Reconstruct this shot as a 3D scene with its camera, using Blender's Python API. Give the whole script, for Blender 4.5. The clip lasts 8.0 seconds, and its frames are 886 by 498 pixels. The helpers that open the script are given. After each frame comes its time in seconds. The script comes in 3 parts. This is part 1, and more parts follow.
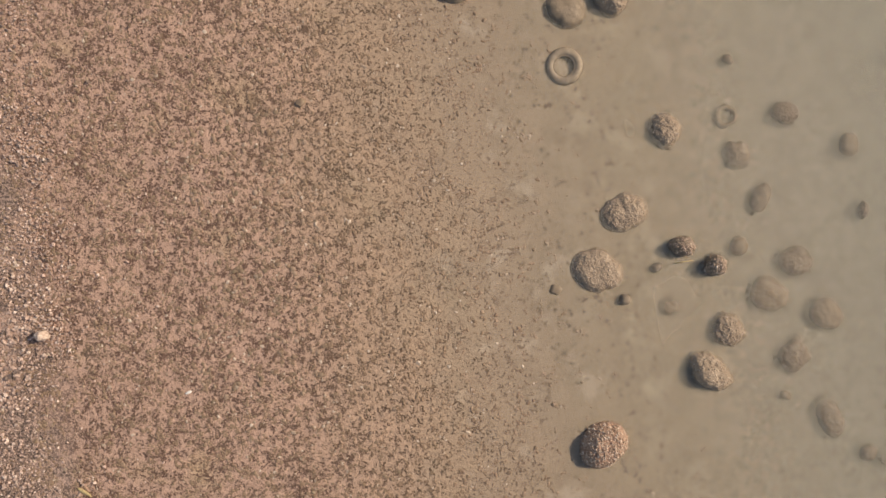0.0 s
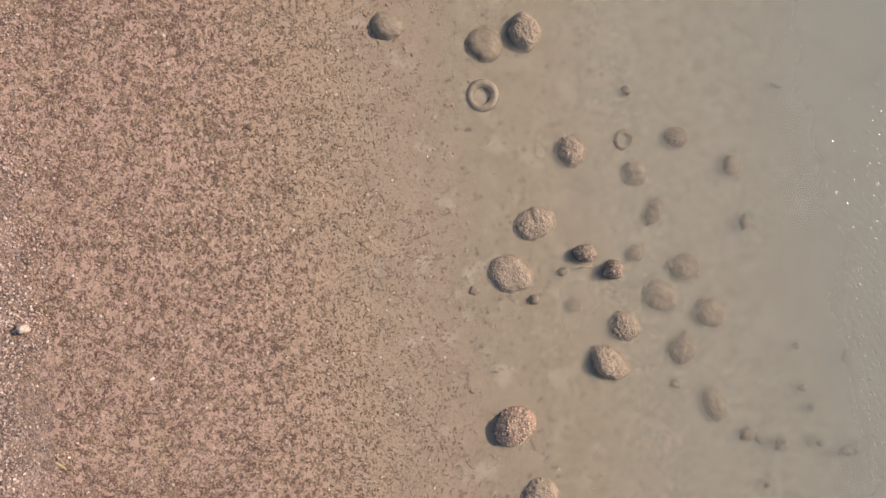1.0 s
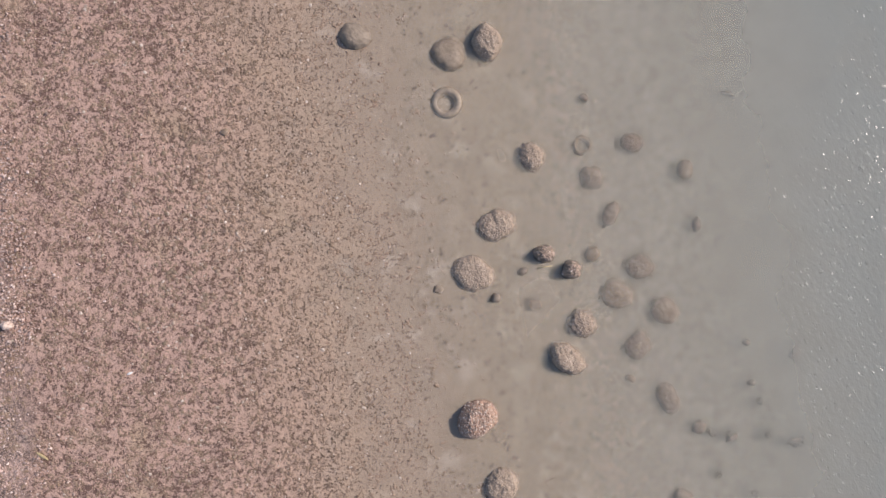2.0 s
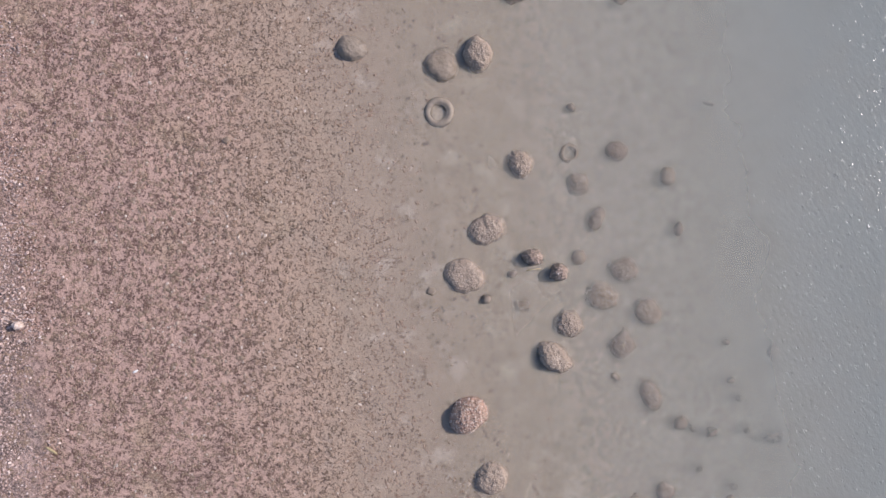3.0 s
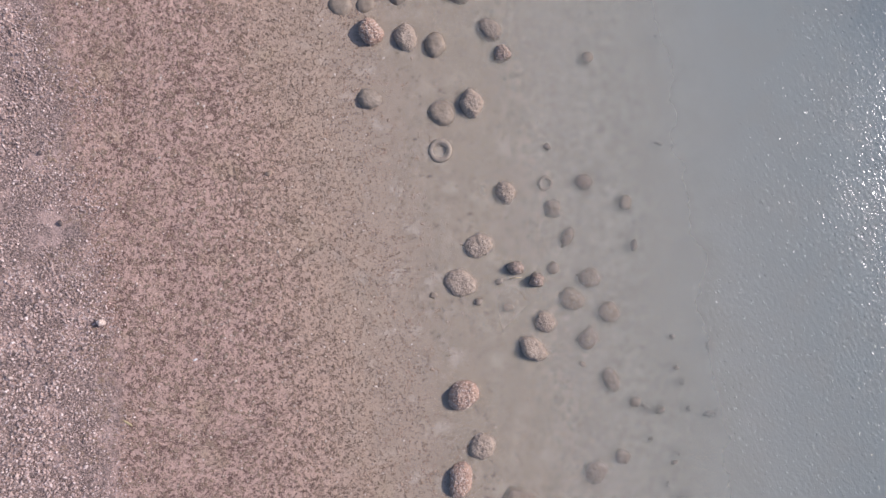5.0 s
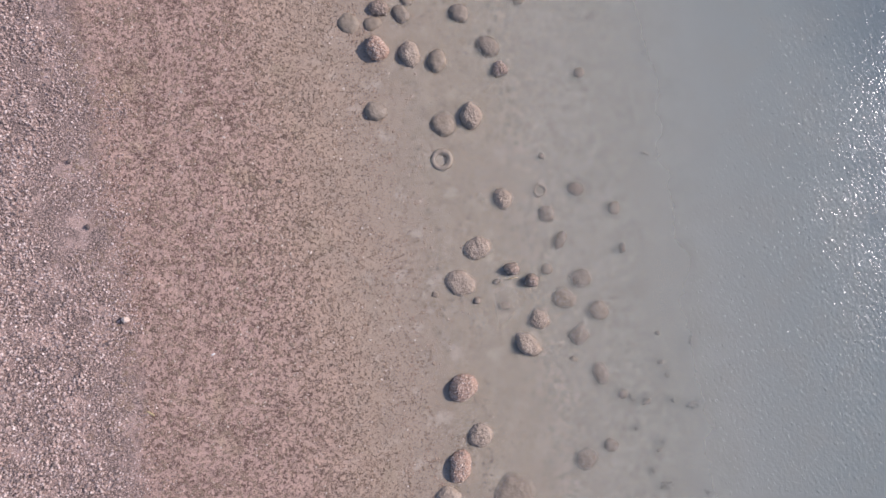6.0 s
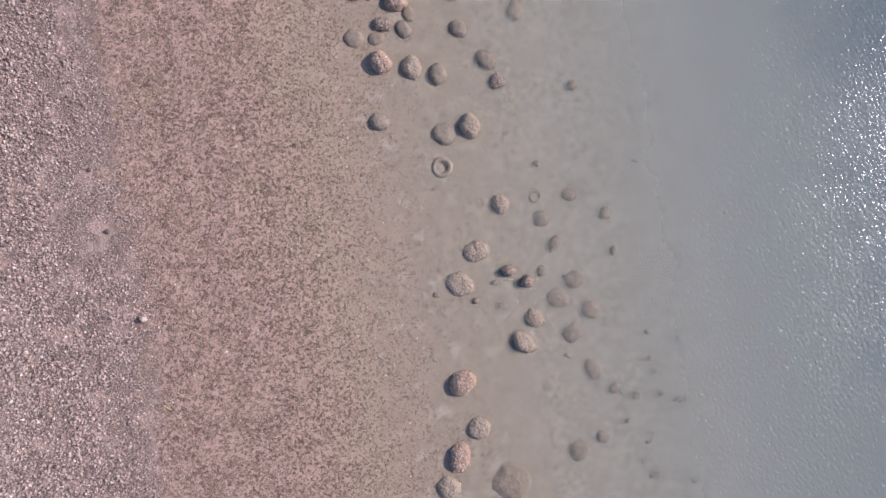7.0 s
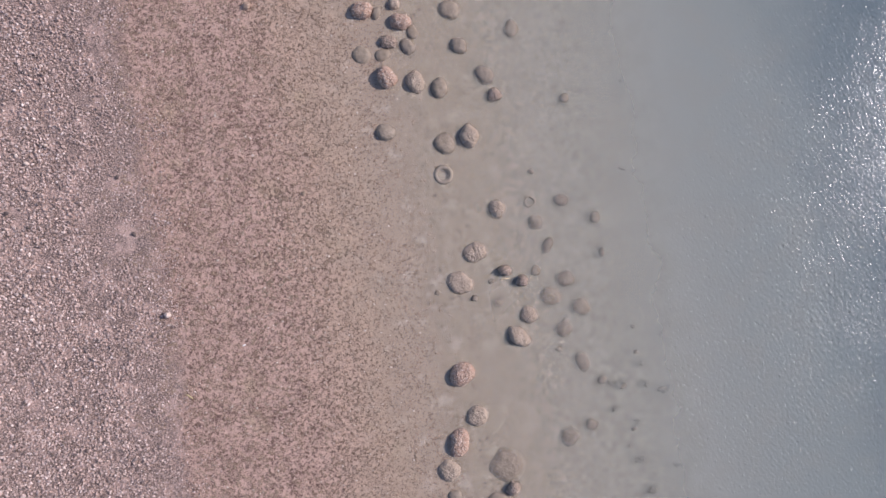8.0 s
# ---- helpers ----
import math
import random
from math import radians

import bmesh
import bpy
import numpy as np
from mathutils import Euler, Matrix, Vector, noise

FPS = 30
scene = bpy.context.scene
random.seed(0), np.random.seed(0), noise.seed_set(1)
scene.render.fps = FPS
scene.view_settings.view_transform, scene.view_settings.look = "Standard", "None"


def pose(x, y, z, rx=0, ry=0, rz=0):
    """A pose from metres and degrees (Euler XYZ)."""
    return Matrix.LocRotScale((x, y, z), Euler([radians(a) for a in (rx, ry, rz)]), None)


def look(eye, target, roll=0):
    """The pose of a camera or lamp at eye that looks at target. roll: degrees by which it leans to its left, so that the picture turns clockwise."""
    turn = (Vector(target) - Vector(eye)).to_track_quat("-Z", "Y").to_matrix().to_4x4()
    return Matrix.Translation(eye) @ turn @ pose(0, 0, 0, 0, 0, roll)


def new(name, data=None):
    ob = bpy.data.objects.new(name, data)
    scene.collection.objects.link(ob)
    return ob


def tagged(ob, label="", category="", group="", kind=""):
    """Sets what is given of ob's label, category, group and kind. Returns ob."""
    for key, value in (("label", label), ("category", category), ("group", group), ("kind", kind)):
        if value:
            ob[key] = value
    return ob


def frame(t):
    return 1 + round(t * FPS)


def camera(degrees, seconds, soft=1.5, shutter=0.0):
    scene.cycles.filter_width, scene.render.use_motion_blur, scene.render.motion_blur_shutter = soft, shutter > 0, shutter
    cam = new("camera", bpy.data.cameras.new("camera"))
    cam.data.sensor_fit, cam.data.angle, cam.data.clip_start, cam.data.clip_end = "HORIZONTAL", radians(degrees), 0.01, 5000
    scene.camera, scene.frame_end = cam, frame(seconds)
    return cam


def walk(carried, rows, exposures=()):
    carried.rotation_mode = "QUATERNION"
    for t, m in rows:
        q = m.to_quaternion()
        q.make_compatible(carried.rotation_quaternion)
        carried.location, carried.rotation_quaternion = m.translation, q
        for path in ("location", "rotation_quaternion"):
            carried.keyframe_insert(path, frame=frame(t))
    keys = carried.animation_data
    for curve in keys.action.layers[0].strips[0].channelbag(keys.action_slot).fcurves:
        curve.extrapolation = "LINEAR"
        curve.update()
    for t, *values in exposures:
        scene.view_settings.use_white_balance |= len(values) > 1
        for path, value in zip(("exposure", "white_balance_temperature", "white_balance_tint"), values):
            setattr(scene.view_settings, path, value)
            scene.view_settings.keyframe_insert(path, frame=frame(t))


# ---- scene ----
cam = camera(62.0, 8.0, soft=1.5)
# seconds, eye x, y, z, then the turns about x, y and z in degrees (0, 0, 0 looks straight down)
PATH = [
    (0.0, -0.213, -0.075, 12.614, 0.25, -1.06, -0.39),
    (0.5, 0.366, -0.011, 13.542, 0.17, -1.17, -0.23),
    (1.0, 1.031, 0.041, 14.463, 0.19, -1.25, -0.11),
    (1.5, 1.519, 0.057, 14.997, 0.17, -1.34, -0.08),
    (1.7, 1.595, 0.063, 15.096, 0.14, -1.37, -0.05),
    (2.8, 1.817, 0.148, 15.538, -0.01, -1.47, -0.02),
    (3.0, 1.806, 0.183, 15.827, -0.04, -1.48, 0.00),
    (3.5, 1.757, 0.271, 16.756, -0.16, -1.54, 0.02),
    (4.0, 1.698, 0.410, 17.749, -0.28, -1.61, 0.05),
    (4.5, 1.674, 0.537, 18.689, -0.33, -1.64, 0.10),
    (5.0, 1.637, 0.637, 19.592, -0.41, -1.67, 0.09),
    (5.2, 1.602, 0.681, 20.008, -0.44, -1.70, 0.14),
    (6.3, 1.478, 0.807, 21.244, -0.63, -1.90, 0.13),
    (6.5, 1.470, 0.840, 21.415, -0.67, -1.93, 0.09),
    (7.0, 1.385, 0.967, 22.206, -0.81, -1.99, 0.08),
    (7.5, 1.347, 1.136, 23.085, -1.07, -1.95, 0.08),
    (8.0, 1.352, 1.304, 23.985, -1.45, -1.83, 0.13),
]
# seconds, stops, kelvin, tint: the clip's white balance drifts from warm to cool
EXPOSURES = [
    (0.0, -0.05, 7900, 14),
    (0.5, 0.12, 7600, 15),
    (1.0, 0.14, 7200, 16),
    (1.7, 0.13, 6550, 17),
    (2.8, 0.13, 5950, 19),
    (4.5, 0.15, 5850, 20),
    (8.0, 0.16, 5900, 21),
]
walk(cam, [(t, pose(x, y, z, rx, ry, rz)) for t, x, y, z, rx, ry, rz in PATH], EXPOSURES)

# ---- light ----
SUN_AZ = radians(17)      # direction towards the sun, from +x
SUN_EL = radians(38)
world = bpy.data.worlds.new("sky")
scene.world = world
world.use_nodes = True
sky = world.node_tree.nodes.new("ShaderNodeTexSky")
sky.sky_type, sky.sun_disc = "NISHITA", False
sky.sun_elevation, sky.sun_rotation = SUN_EL, math.pi / 2 - SUN_AZ
sky.air_density, sky.dust_density = 1.0, 1.2
background = world.node_tree.nodes["Background"]
background.inputs["Strength"].default_value = 0.125
world.node_tree.links.new(sky.outputs["Color"], background.inputs["Color"])

sun_data = bpy.data.lights.new("sun", "SUN")
sun_data.energy, sun_data.angle, sun_data.color = 3.7, radians(1.2), (1.0, 0.915, 0.795)
sun = new("sun", sun_data)
sun_way = Vector((math.cos(SUN_AZ) * math.cos(SUN_EL), math.sin(SUN_AZ) * math.cos(SUN_EL), math.sin(SUN_EL)))
sun.matrix_world = look(sun_way * 60, (0, 0, 0))


# ---- materials ----
class Nodes:
    """Short hand for building a node material."""

    def __init__(self, name):
        self.mat = bpy.data.materials.new(name)
        self.mat.use_nodes = True
        self.tree = self.mat.node_tree
        self.tree.nodes.clear()
        self.out = self.tree.nodes.new("ShaderNodeOutputMaterial")

    def node(self, kind, **inputs):
        n = self.tree.nodes.new(kind)
        for key, value in inputs.items():
            self.put(n.inputs[key.replace("_", " ")], value)
        return n

    def put(self, socket, value):
        if isinstance(value, bpy.types.NodeSocket):
            self.tree.links.new(value, socket)
        elif isinstance(value, tuple) and len(value) == 3 and socket.type == "RGBA":
            socket.default_value = (*value, 1)
        else:
            socket.default_value = value

    def math(self, op, a, b=0.0, clamp=False):
        n = self.tree.nodes.new("ShaderNodeMath")
        n.operation, n.use_clamp = op, clamp
        self.put(n.inputs[0], a)
        self.put(n.inputs[1], b)
        return n.outputs[0]

    def mapped(self, value, lo, hi, to_lo=0.0, to_hi=1.0, smooth=True):
        n = self.tree.nodes.new("ShaderNodeMapRange")
        n.interpolation_type = "SMOOTHSTEP" if smooth else "LINEAR"
        for k, v in zip(("Value", "From Min", "From Max", "To Min", "To Max"), (value, lo, hi, to_lo, to_hi)):
            self.put(n.inputs[k], v)
        return n.outputs["Result"]

    def mix(self, fac, a, b):
        n = self.tree.nodes.new("ShaderNodeMix")
        n.data_type = "RGBA"
        self.put(n.inputs[0], fac)
        self.put(n.inputs[6], a)
        self.put(n.inputs[7], b)
        return n.outputs[2]

    def place(self):
        """World place, and the shore coordinate u that grows towards the open water."""
        geo = self.tree.nodes.new("ShaderNodeNewGeometry")
        sep = self.node("ShaderNodeSeparateXYZ", Vector=geo.outputs["Position"])
        u = self.math("ADD", sep.outputs["X"], self.math("MULTIPLY", sep.outputs["Y"], 0.16))
        return geo, geo.outputs["Position"], u

    def noise(self, vector, scale, detail=3.0, rough=0.55, distortion=0.0):
        n = self.node("ShaderNodeTexNoise", Vector=vector, Scale=scale, Detail=detail, Roughness=rough, Distortion=distortion)
        return n.outputs["Fac"]

    def bump(self, height, strength, distance):
        n = self.node("ShaderNodeBump", Height=height, Strength=strength, Distance=distance)
        return n.outputs["Normal"]

    def principled(self, colour, rough, normal=None, specular=0.4):
        n = self.node("ShaderNodeBsdfPrincipled", Base_Color=colour, Roughness=rough)
        self.put(n.inputs["Specular IOR Level"], specular)
        if normal is not None:
            self.put(n.inputs["Normal"], normal)
        self.tree.links.new(n.outputs[0], self.out.inputs["Surface"])
        return self.mat


GRAVEL_EDGE, MUD_EDGE, SLOPE = -7.05, 0.3, 0.034


def ground_material():
    m = Nodes("shore_sand")
    geo, p, u = m.place()
    wander = m.math("MULTIPLY", m.math("SUBTRACT", m.noise(p, 0.45, 4, 0.6), 0.5), 2.6)
    uw = m.math("ADD", u, wander)
    dry = m.mapped(uw, GRAVEL_EDGE - 0.35, GRAVEL_EDGE + 0.45, 1, 0)
    mud = m.mapped(uw, MUD_EDGE - 3.4, MUD_EDGE + 2.0)
    # pale sand, pinker towards the gravel, with yellowish and greyish drifts
    sand = m.mix(m.mapped(m.noise(p, 1.3, 4), 0.35, 0.65), (0.58, 0.40, 0.272), (0.52, 0.366, 0.257))
    pink = m.mapped(uw, GRAVEL_EDGE + 7.0, GRAVEL_EDGE + 3.0)
    sand = m.mix(m.math("MULTIPLY", pink, 0.85), sand, (0.60, 0.392, 0.308))
    sand = m.mix(m.mapped(m.noise(p, 0.65, 3, 0.6), 0.55, 0.72, 0.0, 0.5), sand, (0.53, 0.40, 0.235))
    sand = m.mix(m.mapped(m.noise(p, 17.0, 3, 0.7), 0.46, 0.68, 0.0, 0.38), sand, (0.40, 0.245, 0.165))
    # dark clods of wet grit: ragged clumps broken up by finer grit, with all shades between
    drift_in = m.math("MULTIPLY", m.math("SUBTRACT", m.noise(p, 1.4, 3, 0.6), 0.5), 0.15)
    clump = m.math("MULTIPLY", m.noise(p, 8.5, 4, 0.66, 0.3), 0.50)
    grit = m.math("MULTIPLY", m.noise(p, 25.0, 3, 0.65, 0.3), 0.42)
    crumb = m.math("MULTIPLY", m.noise(p, 46.0, 2, 0.6), 0.18)
    field = m.math("ADD", m.math("ADD", clump, grit), m.math("ADD", crumb, drift_in))
    thin = m.math("ADD", uw, m.math("MULTIPLY", m.math("SUBTRACT", m.noise(p, 2.0, 3), 0.5), 4.5))
    bare = m.mapped(thin, MUD_EDGE - 3.2, MUD_EDGE + 3.0, 0.0, 0.09, False)
    field = m.math("SUBTRACT", field, bare)
    clot = m.mapped(field, 0.53, 0.62)
    clot = m.math("MULTIPLY", clot, m.mapped(thin, MUD_EDGE - 0.5, MUD_EDGE + 5.2, 0.95, 0.0, False))
    brown = m.mix(m.mapped(uw, -4.0, -0.5), (0.122, 0.062, 0.046), (0.122, 0.077, 0.048))
    brown = m.mix(m.mapped(m.noise(p, 0.8, 2), 0.52, 0.70, 0.0, 0.4), brown, (0.125, 0.105, 0.072))
    brown = m.mix(m.mapped(m.noise(p, 13.0, 2), 0.45, 0.70, 0.0, 0.55), brown, (0.20, 0.123, 0.074))
    silt = m.mix(m.mapped(m.noise(p, 1.6, 5, 0.6), 0.30, 0.70), (0.352, 0.284, 0.205), (0.302, 0.245, 0.176))
    silt = m.mix(m.mapped(m.noise(p, 1.5, 4), 0.53, 0.70, 0.0, 0.85), silt, (0.45, 0.385, 0.30))
    fleck = m.math("MAXIMUM", m.mapped(m.noise(p, 8.0, 3, 0.6, 0.3), 0.575, 0.68), m.mapped(m.noise(p, 3.6, 4, 0.65, 0.4), 0.64, 0.74, 0.0, 0.5))
    silt = m.mix(m.math("MULTIPLY", fleck, 0.9), silt, (0.15, 0.112, 0.078))
    silt = m.mix(m.mapped(u, 3.5, 7.0), silt, (0.315, 0.298, 0.25))
    colour = m.mix(clot, m.mix(mud, sand, silt), brown)
    # bed of the gravel: grey grit with pinkish sandy drifts
    grey = m.mix(m.mapped(m.noise(p, 26.0, 3, 0.7), 0.38, 0.62), (0.10, 0.071, 0.060), (0.54, 0.385, 0.315))
    grey = m.mix(m.mapped(m.noise(p, 1.3, 5, 0.65), 0.49, 0.60, 0.0, 0.85), grey, (0.60, 0.42, 0.345))
    colour = m.mix(dry, colour, grey)
    grains = m.noise(p, 60.0, 2)
    colour = m.mix(m.mapped(grains, 0.3, 0.7, 0.0, 0.30), colour, (0.22, 0.16, 0.12))
    coarse = m.mapped(uw, MUD_EDGE - 2.5, MUD_EDGE + 2.4, 1.0, 0.12)
    relief = m.math("ADD", m.math("MULTIPLY", m.noise(p, 16.0, 4, 0.65), 0.7), m.math("MULTIPLY", grains, 0.3))
    relief = m.math("MULTIPLY", m.math("ADD", relief, m.math("MULTIPLY", clot, 0.40)), coarse)
    rough = m.mapped(m.noise(p, 30.0, 1), 0.3, 0.7, 0.38, 0.8)
    return m.principled(colour, rough, m.bump(relief, 0.9, 0.045), 0.35)


def stone_material(name, tones, rough=(0.35, 0.75), island=True):
    """Mixed stones: tone by island or by object, mottled."""
    m = Nodes(name)
    geo, p, u = m.place()
    pick = geo.outputs["Random Per Island"] if island else m.tree.nodes.new("ShaderNodeObjectInfo").outputs["Random"]
    ramp = m.tree.nodes.new("ShaderNodeValToRGB")
    ramp.color_ramp.interpolation = "LINEAR"
    m.put(ramp.inputs[0], pick)
    stops = ramp.color_ramp.elements
    while len(stops) < len(tones):
        stops.new(0.5)
    for i, tone in enumerate(tones):
        stops[i].position = i / (len(tones) - 1)
        stops[i].color = (*tone, 1)
    mottle = m.mapped(m.noise(p, 45.0, 3), 0.35, 0.65, 0.0, 0.4)
    colour = m.mix(mottle, ramp.outputs["Color"], (0.24, 0.18, 0.14))
    return m.principled(colour, m.mapped(m.noise(p, 20.0, 1), 0.3, 0.7, *rough), m.bump(m.noise(p, 70.0, 2), 0.5, 0.01), 0.5)


def mound_material(name, pale, dark, wet, knobby=1.0):
    m = Nodes(name)
    geo, p, u = m.place()
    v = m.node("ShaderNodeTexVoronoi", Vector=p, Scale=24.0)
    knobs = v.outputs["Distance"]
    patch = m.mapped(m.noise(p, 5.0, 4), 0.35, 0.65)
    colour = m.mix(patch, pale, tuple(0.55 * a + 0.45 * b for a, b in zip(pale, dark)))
    # crevice shade put into the colour: gaps between knobs go to the dark tone
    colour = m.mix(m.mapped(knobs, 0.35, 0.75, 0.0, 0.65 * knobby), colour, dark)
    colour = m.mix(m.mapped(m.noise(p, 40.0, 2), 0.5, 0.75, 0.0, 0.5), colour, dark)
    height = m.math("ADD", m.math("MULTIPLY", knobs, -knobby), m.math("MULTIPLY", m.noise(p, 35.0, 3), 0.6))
    return m.principled(colour, m.mapped(patch, 0, 1, wet, wet + 0.25), m.bump(height, 0.25 + 0.45 * knobby, 0.026), 0.4)


def water_material(name, top, thick, surface):
    """Silty water: a sheet that veils what lies below by the depth of water beneath it."""
    m = Nodes(name)
    geo, p, u = m.place()
    depth = m.math("MULTIPLY", m.math("SUBTRACT", u, MUD_EDGE), SLOPE)
    here = m.math("MAXIMUM", m.math("ADD", depth, top), 0.0)
    here = m.math("MINIMUM", here, thick)
    turbid = m.mapped(m.noise(p, 0.35, 3), 0.3, 0.7, 5.4, 6.8)
    if thick > 1:      # the lowest silt hangs in small curls
        turbid = m.math("MULTIPLY", turbid, m.mapped(m.noise(p, 5.0, 5, 0.7), 0.3, 0.7, 0.45, 1.55))
    veil = m.math("SUBTRACT", 1.0, m.math("POWER", 2.71828, m.math("MULTIPLY", m.math("MULTIPLY", here, turbid), -1.0)))
    if surface:      # inshore the sheet is clear; the wind keeps fine silt stirred up under the rippled water
        cloud = m.math("ADD", u, m.math("MULTIPLY", m.math("SUBTRACT", m.noise(p, 0.7, 3), 0.5), 1.6))
        veil = m.mapped(cloud, 6.2, 10.4, 0.0, 0.74)
    silt = m.mix(m.mapped(u, 2.0, 15.5), (0.362, 0.335, 0.272), (0.218, 0.243, 0.226))
    silt = m.mix(m.mapped(m.noise(p, 0.9, 4), 0.4, 0.7, 0.0, 0.25), silt, (0.26, 0.25, 0.21))
    up_lake = m.math("MULTIPLY", m.node("ShaderNodeSeparateXYZ", Vector=p).outputs["Y"], 0.10)
    # darker, bluer water over the drop-off, in drifting patches
    deep = m.math("ADD", m.math("ADD", u, up_lake), m.math("MULTIPLY", m.math("SUBTRACT", m.noise(p, 0.28, 4, 0.6), 0.5), 3.5))
    silt = m.mix(m.mapped(deep, 13.6, 18.4), silt, (0.115, 0.150, 0.162))
    ripple = None
    if surface:
        # wave packets: patches of short steep ripples on a nearly smooth sheet
        packet = m.mapped(m.noise(p, 7.0, 2, 0.6), 0.57, 0.72)
        gusts = m.math("MULTIPLY", m.math("ADD", 0.38, m.math("MULTIPLY", packet, 2.4)), m.mapped(m.noise(p, 0.4, 3), 0.35, 0.65, 0.7, 1.05))
        # the breeze freshens away from the shore and down the lake
        sep = m.node("ShaderNodeSeparateXYZ", Vector=p)
        fetch = m.math("SUBTRACT", sep.outputs["X"], m.math("MULTIPLY", sep.outputs["Y"], 0.42))
        wind = m.math("MULTIPLY", m.math("MULTIPLY", m.math("MULTIPLY", m.mapped(fetch, 6.8, 11.0), m.mapped(fetch, 10.5, 17.0, 0.82, 2.0)), m.mapped(u, 7.0, 9.5)), gusts)
        turn = m.node("ShaderNodeMapping", Vector=p)
        turn.vector_type = "TEXTURE"
        turn.inputs["Rotation"].default_value = (0, 0, radians(30))
        turn.inputs["Scale"].default_value = (1.0, 1.9, 1.0)

        def swell(dx, dy):
            at = m.node("ShaderNodeVectorMath", Vector=turn.outputs[0])
            at.inputs[1].default_value = (dx, dy, 0)
            w1 = m.noise(at.outputs[0], 10.5, 1, 0.5, 0.0)
            w2 = m.noise(at.outputs[0], 3.5, 1, 0.5, 0.0)
            w3 = m.noise(at.outputs[0], 40.0, 0, 0.5, 0.0)
            low = m.math("ADD", m.math("MULTIPLY", w1, 0.028), m.math("MULTIPLY", w2, 0.010))
            return m.math("ADD", low, m.math("MULTIPLY", w3, 0.0135))

        # slope of the little waves, along and across the wind
        step = 0.008
        here_h = swell(0, 0)
        along = m.math("MULTIPLY", m.math("DIVIDE", m.math("SUBTRACT", here_h, swell(step, 0)), step), wind)
        across = m.math("MULTIPLY", m.math("DIVIDE", m.math("SUBTRACT", here_h, swell(0, step)), step * 1.9), wind)
        c30, s30 = math.cos(radians(30)), math.sin(radians(30))
        nx = m.math("SUBTRACT", m.math("MULTIPLY", along, c30), m.math("MULTIPLY", across, s30))
        ny = m.math("ADD", m.math("MULTIPLY", along, s30), m.math("MULTIPLY", across, c30))
        lean = m.node("ShaderNodeCombineXYZ", X=nx, Y=ny, Z=1.0)
        unit = m.node("ShaderNodeVectorMath", Vector=lean.outputs[0])
        unit.operation = "NORMALIZE"
        ripple = unit.outputs[0]
    clear = m.node("ShaderNodeBsdfTransparent")
    if surface:      # under the ripples each little slope gathers or sheds the light
        murk = m.node("ShaderNodeBsdfDiffuse", Color=silt, Normal=ripple)
    else:            # light wanders sideways in the silt before it comes back up
        murk = m.node("ShaderNodeSubsurfaceScattering", Color=silt, Scale=0.06, Radius=(1.0, 1.0, 1.0))
        murk.falloff = "BURLEY"
    body = m.node("ShaderNodeMixShader")
    m.put(body.inputs[0], veil)
    m.put(body.inputs[1], clear.outputs[0])
    m.put(body.inputs[2], murk.outputs[0])
    last = body.outputs[0]
    if surface:
        gloss = m.node("ShaderNodeBsdfGlossy", Color=(1.0, 1.0, 1.0), Roughness=0.15, Normal=ripple)
        facing = m.node("ShaderNodeLayerWeight", Blend=0.5, Normal=ripple).outputs["Facing"]
        fresnel = m.math("ADD", 0.021, m.math("MULTIPLY", m.math("POWER", facing, 5.0), 0.979), True)
        both = m.node("ShaderNodeMixShader")
        m.put(both.inputs[0], fresnel)
        m.put(both.inputs[1], last)
        m.put(both.inputs[2], gloss.outputs[0])
        last = both.outputs[0]
    m.tree.links.new(last, m.out.inputs["Surface"])
    return m.mat


def plain_material(name, colour, spot, rough=0.6, scale=30.0):
    m = Nodes(name)
    geo, p, u = m.place()
    n = m.noise(p, scale, 3)
    return m.principled(m.mix(m.mapped(n, 0.4, 0.65), colour, spot), rough, m.bump(n, 0.5, 0.01))


SAND = ground_material()
GRAVEL = stone_material("mixed_gravel", [(0.09, 0.067, 0.06), (0.36, 0.262, 0.225), (0.60, 0.445, 0.38), (0.15, 0.112, 0.10), (0.66, 0.485, 0.415), (0.46, 0.345, 0.30), (0.90, 0.74, 0.66)])
CLOTS = stone_material("dark_wet_pebbles", [(0.22, 0.138, 0.088), (0.30, 0.195, 0.125), (0.23, 0.165, 0.102), (0.27, 0.18, 0.115), (0.38, 0.265, 0.18), (0.30, 0.20, 0.13), (0.26, 0.18, 0.115), (0.27, 0.18, 0.115), (0.24, 0.155, 0.10), (0.33, 0.225, 0.15), (0.29, 0.195, 0.125), (0.44, 0.31, 0.22), (0.28, 0.19, 0.12), (0.25, 0.17, 0.11), (0.72, 0.60, 0.49)])
PEBBLE = stone_material("wet_pebble", [(0.20, 0.125, 0.082), (0.27, 0.175, 0.115), (0.20, 0.145, 0.09), (0.36, 0.25, 0.175), (0.47, 0.345, 0.26)], island=False)
CRUST = stone_material("pale_crust", [(0.24, 0.17, 0.12), (0.58, 0.43, 0.33), (0.40, 0.28, 0.21), (0.78, 0.66, 0.56)], (0.3, 0.6))
WET_CRUST = stone_material("wet_crust", [(0.28, 0.21, 0.15), (0.44, 0.345, 0.26), (0.35, 0.27, 0.20), (0.58, 0.48, 0.385)], (0.3, 0.6))
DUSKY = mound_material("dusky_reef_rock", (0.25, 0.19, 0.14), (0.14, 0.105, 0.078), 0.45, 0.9)
